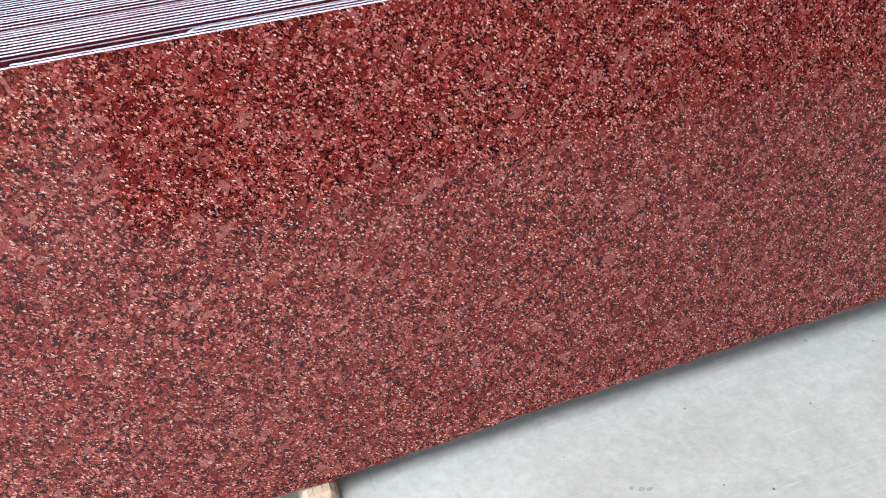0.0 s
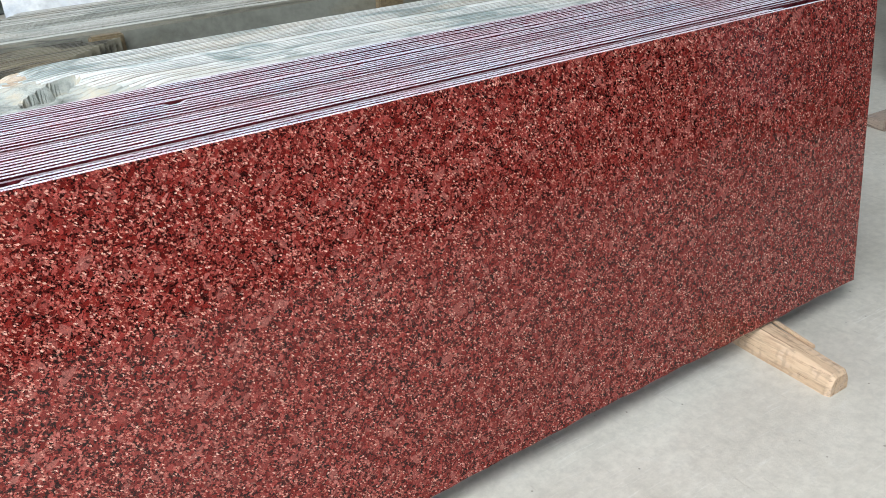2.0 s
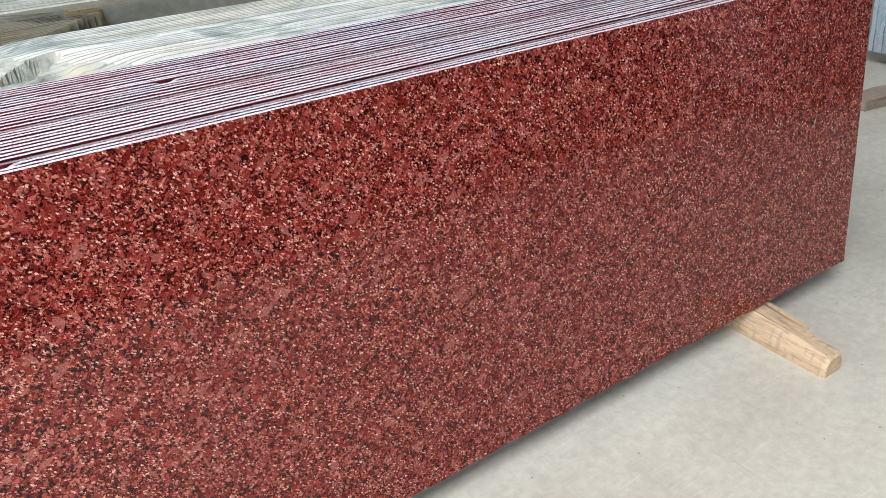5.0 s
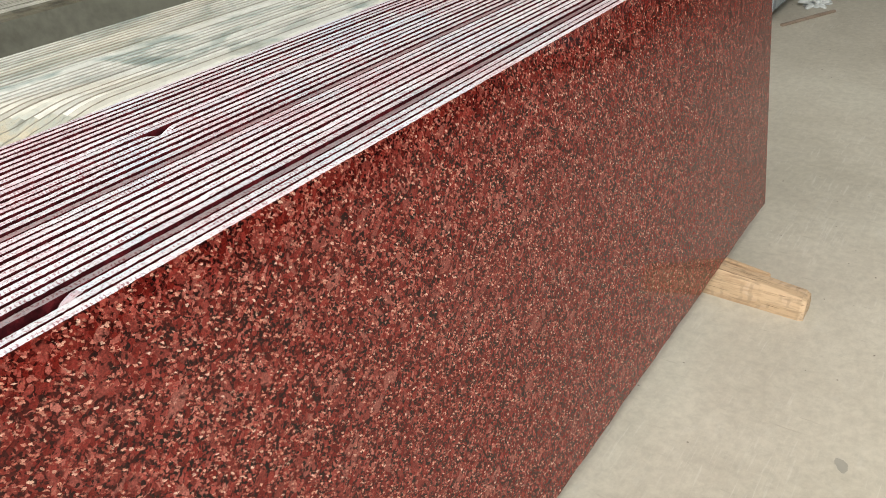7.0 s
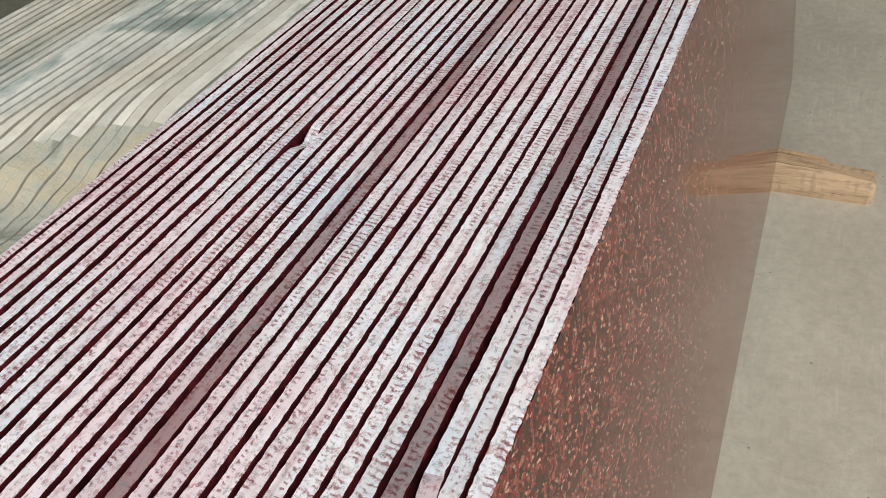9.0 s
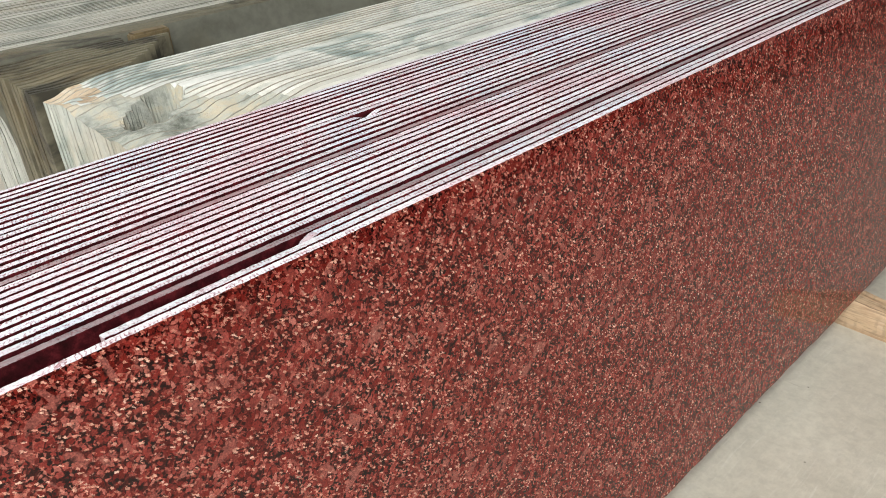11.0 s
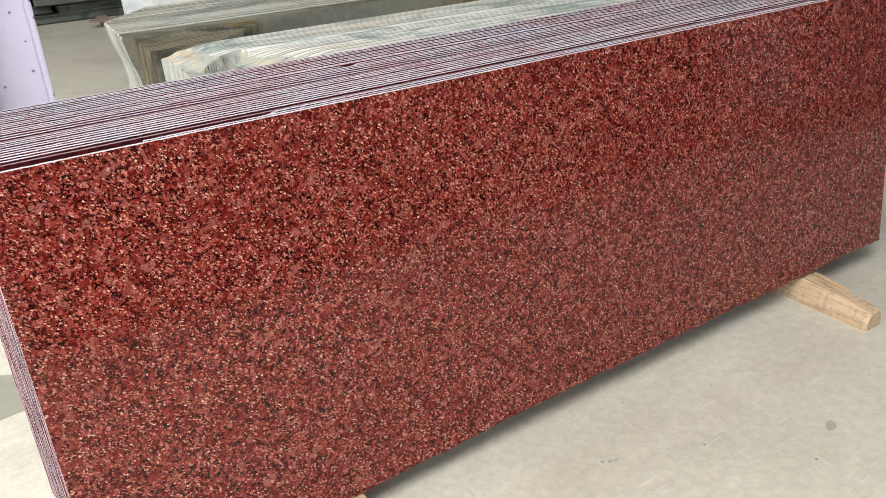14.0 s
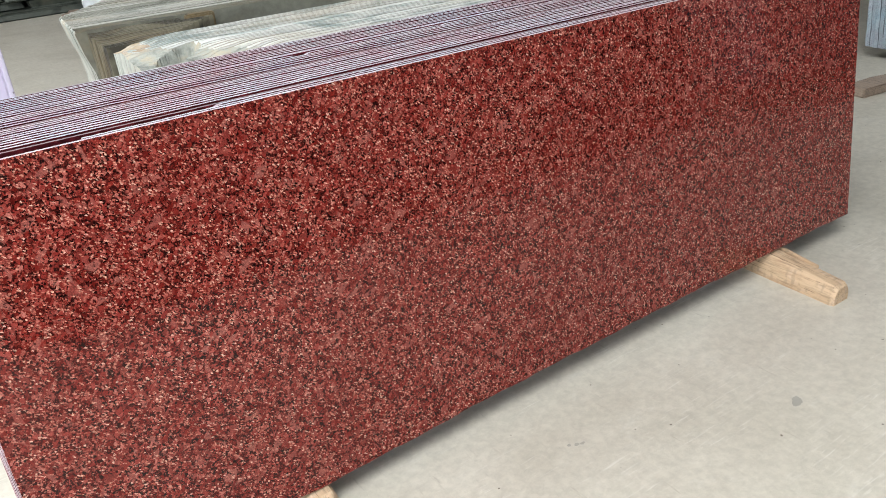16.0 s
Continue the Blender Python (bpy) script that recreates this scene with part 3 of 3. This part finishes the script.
# ---- timber ----
def bearer(x, y0, y1, wide, h0, h1, mat, label, seed, turn=0.0):
    """A rough split timber lying on the floor, its top rising from the free end."""
    rng = random.Random(seed)
    bm = bmesh.new()
    rows = []
    cuts = [y0 + 0.012 * (i == 1) + (y1 - y0) * max(0, i - 1) / 18 for i in range(20)]
    for i, y in enumerate(cuts):
        k = min(1, (y - y0) / 0.34)
        h = h0 + (h1 - h0) * k
        w = wide * 0.5
        e = 0.006 if i == 0 else 0.0
        j = lambda a: rng.uniform(-a, a)
        ring = [(-w + e + j(.001), 0.0), (w - e + j(.001), 0.0), (w - e + j(.002), h * 0.45 + j(.002)), (w - 0.006 - e + j(.002), h - 0.010 - e + j(.002)),
                (w * 0.55 + j(.002), h - e + j(.0015) * (y < 0)), (-w * 0.5 + j(.002), h - e + j(.0015) * (y < 0)), (-w + 0.007 + e, h - 0.008 - e + j(.002)), (-w + e + j(.002), h * 0.5 + j(.002))]
        rows.append([bm.verts.new((x + px + turn * (y - y0), y, pz)) for px, pz in ring])
    for a, b in zip(rows, rows[1:]):
        for i in range(8):
            bm.faces.new((a[i], a[(i + 1) % 8], b[(i + 1) % 8], b[i]))
    bm.faces.new(list(reversed(rows[0])))
    bm.faces.new(rows[-1])
    bmesh.ops.recalc_face_normals(bm, faces=bm.faces[:])
    return tagged(part("timber_bearer", bm, mat), label, "timber", "timbers under the slabs")


bearer(-0.367, -0.214, 1.62, 0.076, 0.054, BED - 0.002, PINE, "rough split pine bearer under the slab stack", 3, 0.03)
bearer(-1.872, -0.030, 1.60, 0.070, BED - 0.027, BED - 0.023, PINE, "short-ended pine bearer under the slab stack", 5, 0.0)


bm = soft_box(-0.007, -0.11, 0.058, 0.007, 0.10, 0.068, 0.003)
for v in bm.verts:
    v.co.x += 0.05 * (v.co.y + 0.11)
    v.co.z += 0.10 * (v.co.y + 0.11)
splinter = part("splinter", bm, PINE, bpy.data.objects["timber_bearer"], "thin split-off strip of pine")
splinter.location = (-0.322, 0, -0.010)


def spacer(x, y, z, wx, wy, wz):
    ob = part("wooden_spacer", soft_box(-wx / 2, -wy / 2, -wz, wx / 2, wy / 2, 0, 0.004), BROWNWOOD)
    ob.location = (x, y, z)
    tagged(ob, "brown damp wooden spacer wedged between stone slabs", "wood block", "spacers between the slabs")


# ---- steel column ----
def column():
    base = new("steel_column")
    base.location = (-2.135, 1.76, 0)
    tagged(base, "lilac painted steel column on a pink concrete plinth", "column", kind="thing")
    part("plinth", soft_box(-0.32, -0.02, 0, 0.22, 0.42, 0.27, 0.012), PINK, base, "pink limewashed plinth")
    part("web", soft_box(-0.085, 0.02, 0.27, 0.085, 0.034, 6.2, 0.002), LILAC, base)
    part("flange", soft_box(-0.10, -0.06, 0.27, -0.085, 0.12, 6.2, 0.003), LILAC, base)
    part("flange", soft_box(0.085, -0.06, 0.27, 0.10, 0.12, 6.2, 0.003), LILAC, base)


column()


# ---- blue-grey stack further along ----
def blue_stack():
    rng = random.Random(23)
    for i in range(24):
        out = slab_outline(rng, 0, 2.2, 1.25, 0.004, 0.0, 0.05, 0, None, 0.004)
        ob = new("bluegrey_slab", slab_mesh("bluegrey_slab", out, 0.022, [BLUEFACE, BLUEGREY]))
        ob.matrix_world = Matrix.Translation((2.05 + rng.uniform(-0.012, 0.012), 0.55 + i * 0.0245, 0.07)) @ Matrix.Rotation(-0.08, 4, "X")
        tagged(ob, "blue-grey granite slab with a rough sawn end", "granite slab", "stack of blue-grey slabs", "thing")


blue_stack()


# ---- white slabs standing behind the pale stack ----
WHITE = quartzite("white_marble", (0.80, 0.81, 0.80), (0.66, 0.70, 0.73), (0.74, 0.76, 0.78), 0.25)


def white_slabs():
    rng = random.Random(31)
    for i in range(4):
        out = slab_outline(rng, -1.735 + 0.004 * i, -1.29 + 0.05 * i, 1.75, 0.001, 0.0, 0.05)
        ob = new("marble_slab", slab_mesh("marble_slab", out, 0.019, [WHITE, WHITE]))
        ob.matrix_world = Matrix.Translation((0, 1.80 + i * 0.021, 0.0)) @ Matrix.Rotation(-0.03, 4, "X")
        tagged(ob, "white marble slab standing upright behind the pale stack", "marble slab", "white upright slabs", "thing")


white_slabs()


def brown_column():
    base = new("brown_column")
    base.location = (-0.73, 3.0, 0)
    tagged(base, "red-brown painted steel column", "column", kind="thing")
    part("web", soft_box(-0.08, -0.006, 0.02, 0.08, 0.006, 6.2, 0.002), RUST, base)
    part("flange", soft_box(-0.095, -0.08, 0.02, -0.08, 0.08, 6.2, 0.003), RUST, base)
    part("flange", soft_box(0.08, -0.08, 0.02, 0.095, 0.08, 6.2, 0.003), RUST, base)
    part("base_plate", soft_box(-0.16, -0.16, 0, 0.16, 0.16, 0.02, 0.003), RUST, base)


RUST = paint("red_oxide_paint", (0.24, 0.075, 0.045), 0.55, (0.12, 0.05, 0.03))
brown_column()

spacer(-1.585, 1.062, 0.848, 0.08, 0.028, 0.16)
spacer(-0.80, 1.062, 0.848, 0.08, 0.028, 0.16)


# ---- far end of the shed ----
def stone_pile():
    rng = random.Random(41)
    z = 0.0
    for k in range(7):
        x = -2.6
        while x < 1.8:
            w, h = rng.uniform(0.7, 1.5), rng.uniform(0.07, 0.11)
            bm = soft_box(0, 0, 0, w - 0.03, 1.0 + rng.uniform(-0.1, 0.1), 0.085, 0.012)
            for v in bm.verts:
                v.co += Vector((rng.uniform(-0.02, 0.02), rng.uniform(-0.03, 0.03), 0))
            ob = part("stone_slab", bm, DARKGREEN)
            ob.location = (x, 7.75 + rng.uniform(-0.08, 0.08), z)
            tagged(ob, "rough dark green stone slab lying in a low pile", "stone slab", "pile of dark flat slabs", "thing")
            x += w
        z += 0.086


stone_pile()


def board(p, q, wide, high, mat, label, name="wooden_board", group="loose boards on the floor"):
    """A rough board lying from p to q."""
    p, q = Vector(p), Vector(q)
    n = (q - p).length
    bm = soft_box(0, -wide / 2, 0, n, wide / 2, high, min(wide, high) * 0.12)
    bmesh.ops.subdivide_edges(bm, edges=[e for e in bm.edges if e.calc_length() > n * 0.6], cuts=5)
    rng = random.Random(int(n * 1000))
    for v in bm.verts:
        v.co.y += rng.uniform(-0.06, 0.06) * wide
        if v.co.z > high * 0.5:
            v.co.z += rng.uniform(-0.08, 0.08) * high
    ob = part(name, bm, mat)
    turn = (q - p).to_track_quat("X", "Z").to_matrix().to_4x4()
    ob.matrix_world = Matrix.Translation(p) @ turn
    return tagged(ob, label, "board", group)


board((-0.80, 7.5, 0), (-0.845, 6.36, 0), 0.10, 0.05, GREYWOOD, "weathered brown board lying on the floor")
board((-0.62, 7.4, 0), (-0.69, 6.06, 0), 0.10, 0.05, GREYWOOD, "weathered brown board lying on the floor")
board((-0.95, 7.15, 0.052), (-0.50, 6.85, 0.052), 0.13, 0.02, GREYWOOD, "grey board lying across two others")
board((-0.40, 7.45, 0), (-0.28, 7.6, 2.4), 0.14, 0.10, GREYWOOD, "pinkish brown timber post leaning on a stone pile", "timber_post", "posts")
board((1.39, 0.80, 0), (1.95, 0.72, 0), 0.12, 0.045, GREYWOOD, "grey weathered plank lying flat on the floor")
board((2.06, 0.50, 0.001), (2.42, 0.33, 0.001), 0.018, 0.012, GREYWOOD, "thin wooden strip lying on the floor")


# ---- what stands in front of the polished face ----
GREYSTONE = quartzite("pale_grey_granite", (0.42, 0.39, 0.43), (0.33, 0.30, 0.33), (0.39, 0.36, 0.38), 0.4)


def grey_stack():
    rng = random.Random(53)
    for i in range(26):
        out = slab_outline(rng, 1.70, 4.2, 1.15, 0.002, 0.0, 0.05)
        ob = new("grey_slab", slab_mesh("grey_slab", out, 0.022, [GREYSTONE, GREYSTONE]))
        ob.matrix_world = Matrix.Translation((0.03 * rng.uniform(-1, 1), -1.5 - i * 0.024, 0.20))
        tagged(ob, "pale grey granite slab standing in a stack on timbers", "granite slab", "stack of pale grey slabs", "thing")


grey_stack()
for gx in (2.15, 3.65):
    board((gx, -1.44, 0), (gx, -2.20, 0), 0.16, 0.197, GREYWOOD, "thick grey timber under the pale grey stack", "timber_bearer", "timbers under the grey slabs")


def dark_stack(x0, x1):
    """Dark red slabs standing across the aisle, known from the polished face that mirrors them."""
    rng = random.Random(57)
    for i in range(14):
        out = slab_outline(rng, x0 + rng.uniform(-0.02, 0.02), x1 + rng.uniform(-0.03, 0.03), 0.64, 0.002, 0.0, 0.05)
        ob = new("dark_slab", slab_mesh("dark_slab", out, 0.02, [SHADED_RED, SAWN_RED]))
        ob.matrix_world = Matrix.Translation((0, -1.95 - i * 0.021, 0.0))
        tagged(ob, "dark red granite slab standing across the aisle", "granite slab", "dark stack across the aisle", "thing")


dark_stack(-2.3, 0.05)
dark_stack(0.2, 1.6)
CREAM = paint("split_cream_stone", (0.80, 0.66, 0.52), 0.85, (0.40, 0.28, 0.20))


def stone_blocks():
    rng = random.Random(61)
    z = 0.0
    for row in range(8):
        x = -5.2
        while x < -2.62:
            w = rng.uniform(0.13, 0.2)
            bm = soft_box(0, 0, 0, w - 0.012, 0.16, 0.115, 0.014)
            for v in bm.verts:
                v.co += Vector((rng.uniform(-0.006, 0.006), rng.uniform(-0.01, 0.01), rng.uniform(-0.003, 0.003)))
            ob = part("stone_block", bm, CREAM)
            ob.location = (x, -4.6, z)
            tagged(ob, "cream split stone block in a low stack", "stone block", "stack of stone blocks", "thing")
            x += w
        z += 0.118


stone_blocks()


# ---- small things ----
def crumpled(name, x, y, z, size, mat, label, category, seed):
    rng = random.Random(seed)
    bm = bmesh.new()
    bmesh.ops.create_icosphere(bm, subdivisions=4, radius=1.0)
    for v in bm.verts:
        d = v.co.normalized()
        f = 0.75 + 0.55 * noise.noise(d * 2.3 + Vector((seed, 0, 0))) - 0.35 * abs(noise.noise(d * 5.0))
        v.co = Vector((d.x * f * size[0], d.y * f * size[1], max(-0.25, d.z * f) * size[2]))
    low = min(v.co.z for v in bm.verts)
    for v in bm.verts:
        v.co.z -= low
    for f in bm.faces:
        f.smooth = False
    ob = part(name, bm, mat)
    ob.location = (x, y, z)
    return tagged(ob, label, category)


RAG = paint("pale_pink_cloth", (0.52, 0.40, 0.37), 0.85, (0.20, 0.10, 0.08))
crumpled("rag", -0.19, 0.36, 0.85, (0.05, 0.035, 0.03), RAG, "crumpled pale pink rag lying on the slab edges", "rag", 3)
BAG = paint("white_plastic", (0.75, 0.78, 0.78), 0.35, (0.55, 0.55, 0.55))
crumpled("plastic_bag", 2.55, 0.45, 0.0, (0.13, 0.09, 0.05), BAG, "crumpled white plastic bag on the floor", "bag", 9)
SPOT = stain("dried_grey_mark", (0.35, 0.335, 0.29), 0.6)
DAMP = stain("damp_concrete", (0.31, 0.30, 0.25), 0.35, 5)
REDMARK = stain("red_dust_mark", (0.44, 0.31, 0.27), 0.8, 30)


def mark(x, y, rx, ry, turn, mat, label, seed, high=0.0006):
    """A thin irregular stain lying on the floor."""
    rng = random.Random(seed)
    bm = bmesh.new()
    rim = []
    p = [rng.uniform(0, 6.3) for _ in range(4)]
    for i in range(40):
        a = 2 * math.pi * i / 40
        f = 1 + 0.10 * math.sin(2 * a + p[0]) + 0.09 * math.sin(3 * a + p[1]) + 0.05 * math.sin(7 * a + p[2]) + 0.03 * math.sin(13 * a + p[3])
        rim.append(bm.verts.new((rx * f * math.cos(a), ry * f * math.sin(a), high)))
    bm.faces.new(rim)
    ob = part("floor_stain", bm, mat)
    ob.matrix_world = pose(x, y, 0, 0, 0, turn)
    tagged(ob, label, "stain", kind="structure")


mark(-0.837, -0.394, 0.018, 0.012, 20, SPOT, "small dark grey spot on the concrete", 1)
mark(-1.345, -0.172, 0.005, 0.004, 0, SPOT, "tiny brown spot on the concrete", 2)
mark(-1.330, -0.181, 0.006, 0.005, 0, SPOT, "tiny brown spot on the concrete", 3)
mark(-1.317, -0.186, 0.006, 0.004, 0, SPOT, "tiny brown spot on the concrete", 4)
mark(-2.47, 0.94, 0.19, 0.10, 25, DAMP, "damp grey patch on the concrete", 5)
mark(-2.50, 0.72, 0.018, 0.03, 10, REDMARK, "faint red dust mark on the concrete", 6)
mark(-2.51, 0.585, 0.012, 0.025, -20, REDMARK, "faint red dust mark on the concrete", 7)


# ---- true size ----
for ob in scene.objects:
    if ob.parent is None and ob.type != "CAMERA":
        ob.matrix_basis = Matrix.Scale(SIZE, 4) @ ob.matrix_basis
